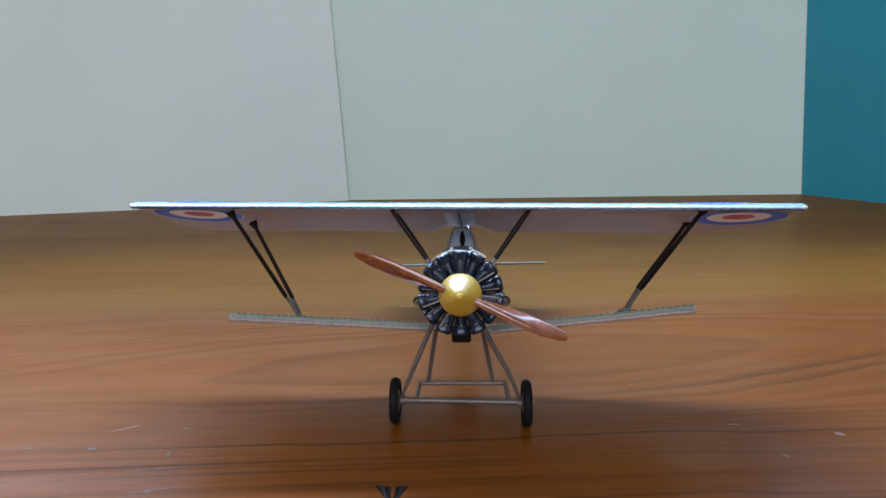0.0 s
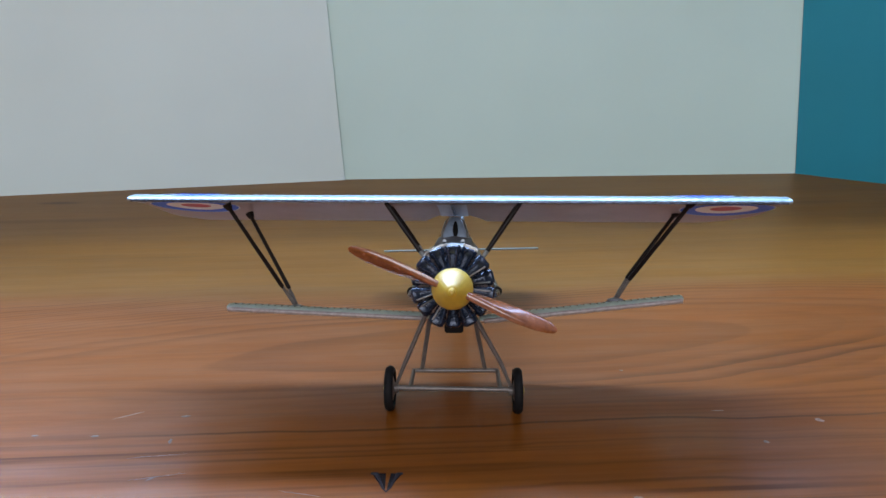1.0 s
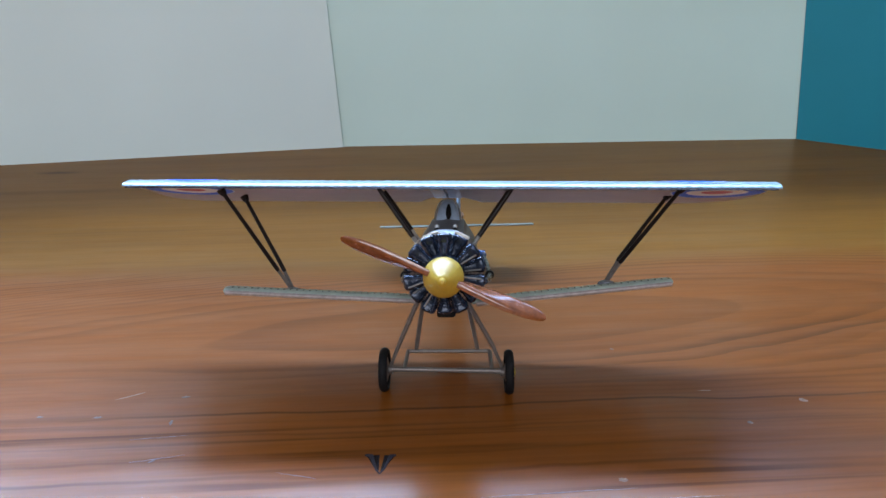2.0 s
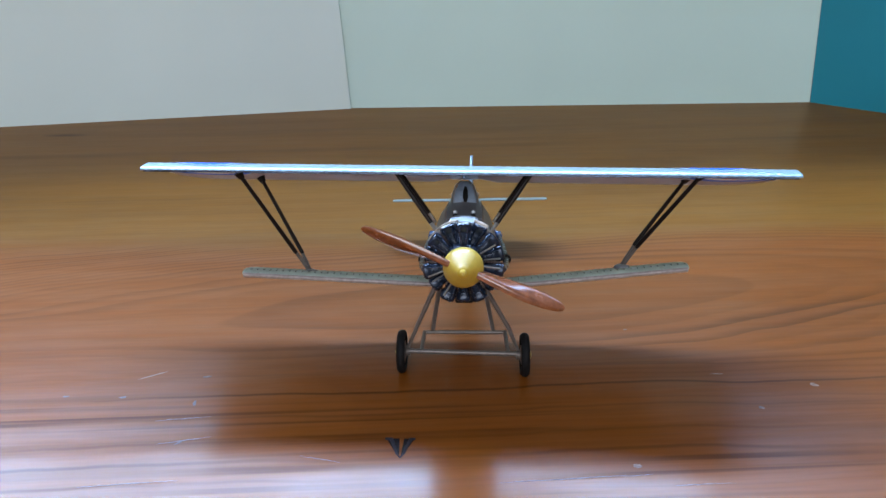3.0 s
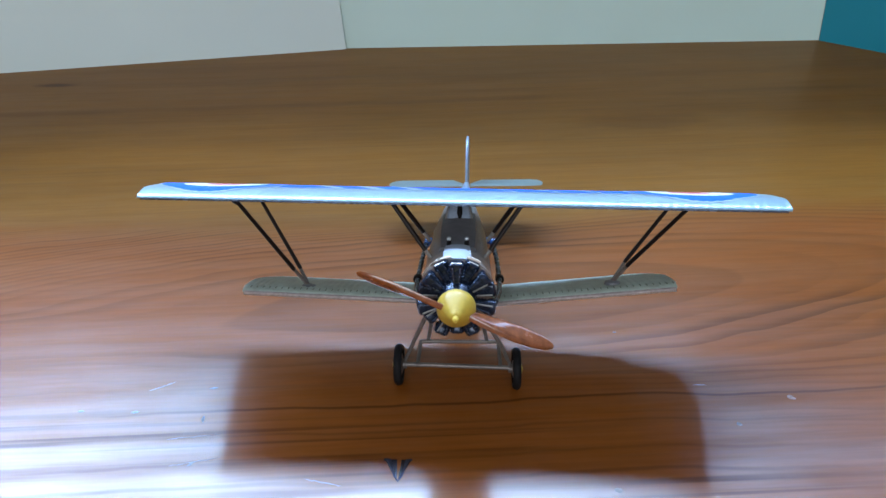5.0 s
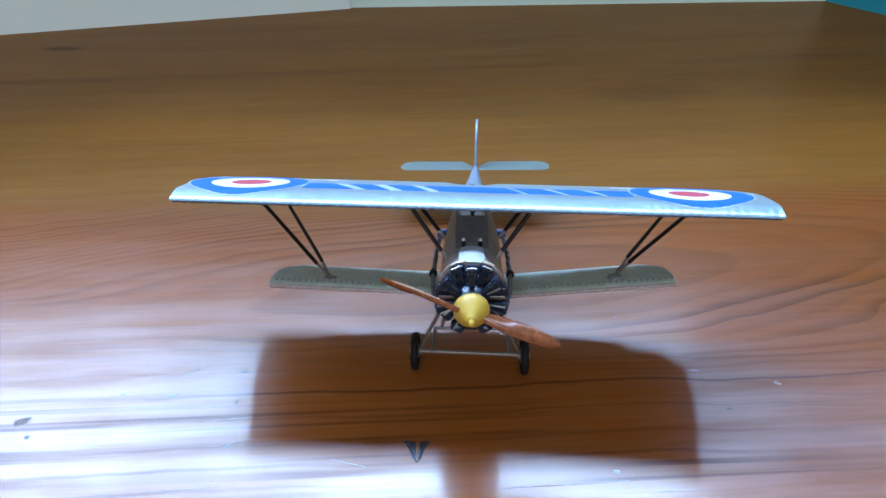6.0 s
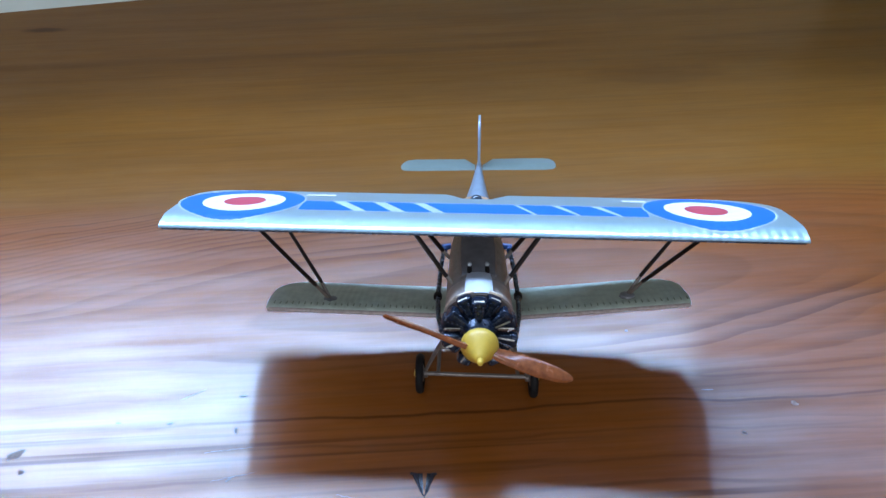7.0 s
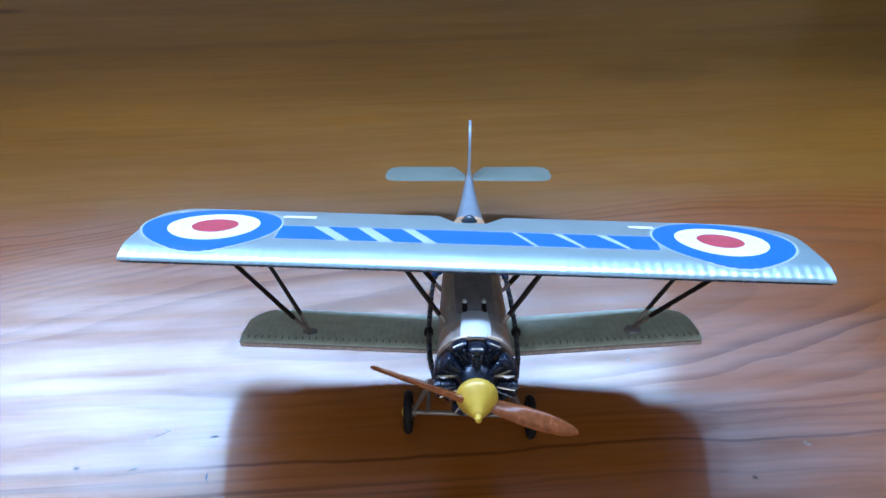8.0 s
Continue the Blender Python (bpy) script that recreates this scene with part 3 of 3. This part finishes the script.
part("cowling_band", skin([section(-0.0034, 0.0079, 0.0415, 0.0264, 2.05), section(-0.0030, 0.0083, 0.0419, 0.0260, 2.05), section(-0.0010, 0.0081, 0.0410, 0.0258, 2.1), section(0.0040, 0.0079, 0.0399, 0.0244, 2.2)]), BARE, body, "worn brown-grey cowling rim")
rim_arc = section(-0.0036, 0.0083, 0.0427, 0.0264, 2.05, 48)
for k0, k1, thickness in ((7, 10, 0.00048), (13, 18, 0.00030), (18, 21, 0.00018)):
    part("cowling_rim", tube(rim_arc[k0:k1 + 1], thickness, 8, side=AX), CREAM, body, "chipped cream edge of the cowling")
# the highlight on the cowling's top is put into a paler metal panel
panel = []
for y, zt, hw, w in ((-0.0032, 0.0419, 0.0081, 0.0032), (0.0000, 0.0417, 0.0081, 0.0031), (0.0028, 0.0412, 0.0080, 0.0030), (0.0054, 0.0404, 0.0080, 0.0027)):
    top_arc = [Vector((x, y, zt - 0.00012 + 0.0003 - 0.0030 * (x / hw) ** 2)) for x in (w * k / 6 for k in range(-6, 7))]
    panel.append(top_arc + [p - Vector((0, 0, 0.0009)) for p in reversed(top_arc)])
part("cowling_highlight", skin(panel), BRIGHT, body, "polished metal panel, made paler for the highlight behind the engine")
deck = skin([[Vector((x, y, z)) for x, z in ((-w, zz - 0.0010), (-w * 0.9, zz), (0, zz + 0.0006), (w * 0.9, zz), (w, zz - 0.0010), (0, zz - 0.004))] for y, w, zz in ((0.0052, 0.0044, 0.0397), (0.0150, 0.0048, 0.0384), (0.0290, 0.0046, 0.0360))])
part("deck_panel", deck, DECK, body, "dark painted top deck")
part("coaming", tube([Vector((0.0031 * math.cos(a), 0.0445 + 0.0034 * math.sin(a), 0.0325 - 0.0014 * math.sin(a))) for a in (2 * math.pi * k / 24 for k in range(25))], 0.0010, 8, side=(0, 0, 1)), LEATHER, body, "tan padded cockpit rim")
part("headrest", revolve([(-0.0008, 0.0), (-0.0008, 0.0021), (0.0004, 0.0020), (0.0014, 0.0014), (0.0019, 0.0006), (0.0020, 0.0)], (0, 0.0448, 0.0326), (0, 0.25, 1), 20), GLASSY, body, "dark glossy domed headrest")
fairing = skin([section(0.0242, 0.0034, 0.0372, 0.0338, 2.4, 24), section(0.0260, 0.0032, 0.0388, 0.0336, 2.6, 24), section(0.0284, 0.0027, 0.0405, 0.0333, 2.8, 24), section(0.0308, 0.0022, 0.0409, 0.0328, 2.6, 24), section(0.0352, 0.0025, 0.0390, 0.0318, 2.4, 24), section(0.0390, 0.0020, 0.0352, 0.0312, 2.2, 24)])
screen = part("windscreen", fairing, SCREEN, body, "pale blue-grey windscreen fairing")
part("gun_sight", tube([(0.0002, 0.0236, 0.0374), (0.0002, 0.0246, 0.0385), (0.0002, 0.0262, 0.0396), (0.0002, 0.0276, 0.0402)], [0.0003, 0.0007, 0.0006, 0.0003], 12), BLACK, screen, "dark sight in the windscreen")
for sx in (-1, 1):
    part("screen_frame", tube([(sx * 0.0035, 0.0240, 0.0358), (sx * 0.0031, 0.0262, 0.0384), (sx * 0.0023, 0.0290, 0.0402), (sx * 0.0010, 0.0306, 0.0410)], 0.00026, 6), WORN, screen, "bare metal edge of the windscreen")
part("screen_sill", tube([(x, 0.0241, 0.0374 - 0.0018 * (x / 0.0034) ** 2) for x in (-0.0034, -0.0017, 0.0, 0.0017, 0.0034)], 0.00022, 6, side=(0, 0, 1)), DECK, screen, "dark lower edge of the windscreen")
for sx in (-1, 1):
    g = part("machine_gun", tube([(sx * 0.0021, 0.0050, 0.0401), (sx * 0.0021, 0.0070, 0.0398), (sx * 0.0021, 0.0092, 0.0393)], [0.0005, 0.0006, 0.0005], 10), BLACK, body, "dark machine gun barrel in a trough")
    part("muzzle", revolve([(-0.0007, 0.0), (-0.0006, 0.0004), (0.0, 0.00058), (0.0005, 0.0004), (0.0006, 0.0)], (sx * 0.0021, 0.0086, 0.0402), (0, 1, -0.2), 12), BRIGHT, g, "bright gun breech cover")
    # exhaust pipes along the fuselage
    e = part("exhaust_pipe", tube([(sx * 0.0086, -0.0060, 0.0322), (sx * 0.0097, 0.0010, 0.0299), (sx * 0.0102, 0.0110, 0.0272), (sx * 0.0099, 0.0230, 0.0256), (sx * 0.0092, 0.0330, 0.0245)], 0.00062, 10), STEEL, plane, "thin dark exhaust pipe")
    part("clamp", revolve([(-0.0006, 0.0), (-0.0006, 0.0011), (0.0006, 0.0011), (0.0006, 0.0)], (sx * 0.0102, 0.0110, 0.0272), (0, 1, -0.18), 12), BLACK, e)
    part("pipe_end", revolve([(-0.0012, 0.0), (-0.0010, 0.0009), (0.0008, 0.0010), (0.0012, 0.0)], (sx * 0.0092, 0.0330, 0.0245), (0, 1, -0.18), 12), ELBOW, e)
    part("pipe_elbow", tube([(sx * 0.0096, 0.0336, 0.0245), (sx * 0.0072, 0.0340, 0.0250)], [0.0011, 0.0008], 10), ELBOW, e, "blue pipe elbow")

# tail
TAIL_SKEW = Matrix.Translation((0, 0.04, 0)) @ Matrix.Rotation(radians(-1.7), 4, "Z") @ Matrix.Translation((0, -0.04, 0))     # the tail sits a little askew
tail_dir = Vector((0, math.cos(radians(16)), -math.sin(radians(16))))
for sx in (-1, 1):
    out = []
    for x, f, r in ((0.0012, 0.000, 0.0060), (0.0026, 0.000, 0.0092), (0.0048, 0.000, 0.0138), (0.0220, -0.0002, 0.0140), (0.0245, 0.0006, 0.0128), (0.0256, 0.0025, 0.0100), (0.0258, 0.0045, 0.0070)):
        out.append((x, f, r))
    rings = []
    for x, f, r in out:
        a = Vector((sx * x * (1.07 if sx < 0 else 1.04), 0.0845, 0.0172 + 0.0006 * sx * x / 0.026)) + tail_dir * f
        b = Vector((sx * x * (1.07 if sx < 0 else 1.04), 0.0845, 0.0172 + 0.0006 * sx * x / 0.026)) + tail_dir * r
        t = 0.00035
        u = Vector((0, 0, 1))
        rings.append([a, a.lerp(b, 0.15) + u * t, a.lerp(b, 0.6) + u * t, b, a.lerp(b, 0.6) - u * t, a.lerp(b, 0.15) - u * t])
    part("tailplane", skin(rings), TAIL, plane, "pale grey-green tailplane half").matrix_local = TAIL_SKEW
fin_profile = [(0.0860, 0.0176), (0.0900, 0.0225), (0.0940, 0.0262), (0.0985, 0.0283), (0.1040, 0.0280), (0.1085, 0.0250), (0.1100, 0.0200), (0.1085, 0.0140), (0.1040, 0.0092), (0.0960, 0.0080)]
fin = skin([[Vector((x, y, z)) for y, z in fin_profile] for x in (-0.0004, 0.0004)])
part("rudder", fin, FINGREY, plane, "thin blue-grey rounded rudder").matrix_local = TAIL_SKEW
part("tail_skid", tube([(0, 0.0860, 0.0110), (0, 0.0930, 0.0040), (0, 0.0960, 0.0004)], [0.0006, 0.0005, 0.0004], 8), STRUT, plane, "thin dark tail skid").matrix_local = TAIL_SKEW
rear.matrix_local = TAIL_SKEW

# engine
EC = Vector((0, -0.0078, 0.0348))
engine = part("engine", revolve([(-0.0060, 0.0), (-0.0060, 0.0042), (-0.0015, 0.0046), (0.0030, 0.0042), (0.0045, 0.0030), (0.0060, 0.0024), (0.0060, 0.0)], EC, AX, 28), CASE, plane, "dark blued radial engine crankcase")


def cylinder(angle, shift, reach):
    """A finned cylinder that widens outwards like a petal, with a cap on its head."""
    r = Vector((math.sin(angle), 0, 0)) + UP * math.cos(angle)
    t = AX.cross(r).normalized()
    o = EC + AX * shift
    rings = []

    def ring_at(s, w, d):
        return [o + r * s + t * (w * math.copysign(abs(math.cos(q)) ** 0.6, math.cos(q))) + AX * (d * math.copysign(abs(math.sin(q)) ** 0.6, math.sin(q))) for q in (2 * math.pi * k / 14 for k in range(14))]

    s = 0.0030
    k = 0
    while s < reach - 0.0017:
        w = 0.00088 + 0.00092 * (s - 0.003) / 0.0058
        g = 1.0 if k % 2 else 0.90
        rings += [ring_at(s, w * g, 0.0015 * g), ring_at(s + 0.00022, w * g, 0.0015 * g)]
        s += 0.00034
        k += 1
    rings += [ring_at(reach - 0.0015, 0.00175, 0.0017), ring_at(reach - 0.0004, 0.00170, 0.0017), ring_at(reach - 0.0001, 0.00140, 0.0014), ring_at(reach, 0.0008, 0.0010)]
    return skin(rings), r, o, t


for shift, count, off in ((0.0012, 7, 0.0), (-0.0012, 7, math.pi / 7)):
    for k in range(count):
        bm, r, o, t = cylinder(2 * math.pi * k / count + off, shift, 0.0087)
        c = part("cylinder", bm, CASE, engine, "blued steel finned cylinder")
        for sgn in (-1, 1):
            p0 = o + AX * 0.0014 + r * 0.0036 + t * (sgn * 0.0004)
            p1 = o + AX * 0.0021 + r * 0.0078 + t * (sgn * 0.0009)
            part("pushrod", tube([p0, p1], 0.00019, 6, side=AX), WORN if (k + sgn) % 3 == 0 else STEEL, c)
        part("rocker", tube([o + r * 0.0084 + t * -0.0011 + AX * 0.0010, o + r * 0.0084 + t * 0.0011 + AX * 0.0010], 0.00036, 8, side=AX), CREAM if r.z > 0.8 else STEEL, c, "worn steel rocker cover")
part("sump", box(-0.0021, -0.0016, 0.0216, 0.0021, 0.0016, 0.0262, 0.0003), BLACK, engine, "small dark box under the engine")

# propeller
prop = part("propeller", revolve([(-0.0022, 0.0), (-0.0022, 0.0039), (-0.0016, 0.0042), (-0.0008, 0.0042), (0.0000, 0.0039), (0.0010, 0.0033), (0.0022, 0.0025), (0.0032, 0.0018), (0.0039, 0.0013), (0.0043, 0.0011), (0.0045, 0.0007), (0.0057, 0.0006), (0.0060, 0.0003), (0.0060, 0.0)], HUB, AX, 36), YELLOW, plane, "yellow enamelled pointed spinner")
BLADE_SECTION = ((1.0, 0.0), (0.9, 0.28), (0.6, 0.54), (0.3, 0.74), (0.0, 0.92), (-0.30, 1.06), (-0.52, 1.12), (-0.68, 1.04), (-0.84, 0.68), (-0.96, 0.26), (-1.0, 0.0), (-0.8, -0.22), (-0.3, -0.34), (0.3, -0.34), (0.8, -0.2))
B = (Vector((0.0205, 0, 0)) + UP * -0.0083).normalized()
for sgn in (-1, 1):
    d = B * sgn
    w = AX.cross(d).normalized()
    rings = []
    for s, half, tw, th in ((0.0030, 0.0014, 66, 0.0010), (0.0056, 0.0018, 61, 0.0010), (0.0100, 0.0020, 50, 0.0009), (0.0140, 0.0020, 41, 0.00075), (0.0180, 0.0017, 35, 0.0006), (0.0206, 0.0012, 33, 0.0004), (0.0218, 0.0007, 18, 0.00016), (0.0222, 0.0002, 18, 0.0001)):
        a = radians(tw)
        u = w * math.cos(a) - AX * math.sin(a)
        v = d.cross(u).normalized()
        o = HUB + d * s
        # a flat back and a front with a soft ridge near the leading edge
        rings.append([o + u * (half * c) + v * (th * h) for c, h in BLADE_SECTION])
    part("blade", skin(rings), PROP, prop, "varnished red-brown wooden propeller blade")

# undercarriage
for sx in (-1, 1):
    hub = Vector((-0.0154, 0.0040, 0.0054)) if sx < 0 else Vector((0.0146, 0.0027, 0.0054))
    tyre = part("wheel", revolve([(-0.0003, 0.0036), (-0.0010, 0.0042), (-0.0010, 0.0048), (-0.0006, 0.0052), (0, 0.0054), (0.0006, 0.0052), (0.0010, 0.0048), (0.0010, 0.0042), (0.0003, 0.0036)], hub, (sx, 0, 0), 36), BLACK, plane, "black rubber tyre on a small wheel")
    part("hub_cap", revolve([(-0.0002, 0.0037), (0.0005, 0.0034), (0.0011, 0.0018), (0.0015, 0.0008), (0.0017, 0.0)], hub, (sx, 0, 0), 24), YELLOW, tyre, "yellow domed hub cap")
    part("hub_back", revolve([(0.0004, 0.0037), (-0.0005, 0.0034), (-0.0011, 0.0012), (-0.0020, 0.0010), (-0.0020, 0.0)], hub, (sx, 0, 0), 24), LEG, tyre)
    part("gear_leg", tube([(sx * 0.0038 - 0.0013, 0.0045, 0.0272), hub + Vector((-sx * 0.0040, 0.0005, 0.0071)), hub + Vector((-sx * 0.0016, 0.0001, 0.0012))], [0.0008, 0.0007, 0.0005], 10, 0.75), LEG, plane, "grey undercarriage leg")
    part("rear_gear_leg", tube([(-0.0054 if sx < 0 else 0.0040, 0.0115, 0.0245), (-0.0083 if sx < 0 else 0.0073, 0.0134, 0.0060)], [0.0006, 0.0005], 8), LEG, plane, "grey rear undercarriage leg")
    part("axle_link", tube([(sx * 0.0106, 0.0032, 0.0057), (sx * 0.0104, 0.0132, 0.0056)], 0.0005, 8), LEG, plane)
part("axle", tube([(-0.0145, 0.0039, 0.0056), (0.0137, 0.0027, 0.0056)], 0.0006, 10, side=(0, 0, 1)), LEG, plane, "grey metal wheel axle")
part("spreader_bar", tube([(-0.0106, 0.0132, 0.0056), (0.0106, 0.0132, 0.0056)], 0.0005, 10, side=(0, 0, 1)), LEG, plane, "thin grey spreader bar")

# ---- small marks in the lacquer ----
TOP = 0.75


def blot(name, x, y, rx, ry, turn, mat, label, seed, lift=0.00004):
    """A thin uneven chip or stain in the table's lacquer."""
    rnd = random.Random(seed)
    c, sn = math.cos(radians(turn)), math.sin(radians(turn))
    n = 18
    ring = []
    for k in range(n):
        a = 2 * math.pi * k / n
        r = 1 + rnd.uniform(-0.28, 0.22)
        px, py = rx * r * math.cos(a), ry * r * math.sin(a)
        ring.append(Vector((x + px * c - py * sn, y + px * sn + py * c, TOP)))
    inner = [p.lerp(Vector((x, y, TOP)), 0.25) + Vector((0, 0, lift)) for p in ring]
    bm = bmesh.new()
    lo = [bm.verts.new(p) for p in ring]
    hi = [bm.verts.new(p) for p in inner]
    for i in range(n):
        j = (i + 1) % n
        bm.faces.new((lo[i], lo[j], hi[j], hi[i]))
    bm.faces.new(hi)
    return part(name, bm, mat, table, label)


for k, (x, y, rx, ry, turn) in enumerate(((-0.1165, 0.153, 0.0022, 0.0012, 30), (-0.1125, 0.148, 0.0009, 0.0007, 0), (-0.0800, 0.1630, 0.0010, 0.0004, 10), (-0.0940, 0.1630, 0.0008, 0.0004, 0),
                                          (-0.0600, 0.1470, 0.0010, 0.0003, 45), (-0.0630, 0.1720, 0.0011, 0.0004, 10), (0.0680, 0.1620, 0.0006, 0.0005, 0), (0.0445, 0.1970, 0.0005, 0.0004, 0), (-0.0620, 0.1610, 0.0004, 0.0012, 8))):
    blot("dent", x, y, rx, ry, turn, DENT, "small dark dent in the lacquer", 20 + k)
for k, (x, y, rx, ry, turn) in enumerate(((-0.0765, 0.1725, 0.0036, 0.00022, 32), (0.0838, 0.1713, 0.0011, 0.0007, -40), (0.0682, 0.1617, 0.0005, 0.0003, 0), (0.0624, 0.1755, 0.0016, 0.00022, 0), (0.0360, 0.1418, 0.0009, 0.0006, 0))):
    blot("scratch", x, y, rx, ry, turn, CHIP, "small pale chip in the lacquer", 60 + k)


def hairline(x0, y0, x1, y1, seed):
    """A long fine scratch that wanders a little and fades at both ends."""
    rnd = random.Random(seed)
    n = 14
    pts = [Vector((x0 + (x1 - x0) * k / n, y0 + (y1 - y0) * k / n + rnd.uniform(-0.00012, 0.00012), TOP)) for k in range(n + 1)]
    part("scratch", tube(pts, [0.00002 + 0.00007 * math.sin(math.pi * k / n) * rnd.uniform(0.5, 1.0) for k in range(n + 1)], 6, side=(0, 0, 1)), HAIR, table, "fine white scratch in the lacquer")


for k, line in enumerate(((0.0078, 0.1363, 0.0383, 0.1394), (0.0422, 0.1364, 0.0539, 0.1375), (-0.0683, 0.1542, -0.0562, 0.1561), (-0.0646, 0.1463, -0.0538, 0.1490), (-0.0330, 0.1433, -0.0244, 0.1415), (-0.0747, 0.1331, -0.0556, 0.1354))):
    hairline(*line, 80 + k)
# a V-shaped bruise with a raised dark rim, its floor stained
VX, VY = -0.0122, 0.1432
rim = [Vector((VX + x, VY + y, TOP)) for x, y in ((-0.0036, 0.0060), (-0.0023, 0.0057), (-0.0015, 0.0035), (-0.0007, 0.0012), (0.0001, 0.0), (0.0008, 0.0014), (0.0013, 0.0037), (0.0018, 0.0057), (0.0028, 0.0060))]
part("dent_rim", tube(rim, [0.0003, 0.0005, 0.0003, 0.00025, 0.0002, 0.00025, 0.0003, 0.0005, 0.0003], 8, side=(0, 0, 1)), MARK, table, "dark rim of a V-shaped bruise")
for sx, outer, inner in ((-1, 0.0034, 0.0020), (1, 0.0027, 0.0014)):
    flank = bmesh.new()
    low = [flank.verts.new((VX + sx * outer, VY + 0.0060, TOP + 0.00003)), flank.verts.new((VX + sx * 0.0002, VY, TOP + 0.00003)), flank.verts.new((VX + sx * 0.0002, VY + 0.0015, TOP + 0.00008)), flank.verts.new((VX + sx * inner * 0.3, VY + 0.0060, TOP + 0.00008))]
    flank.faces.new(low)
    part("dent_flank", flank, STAIN, table, "dark glossy stain in a bruise", smooth=False)
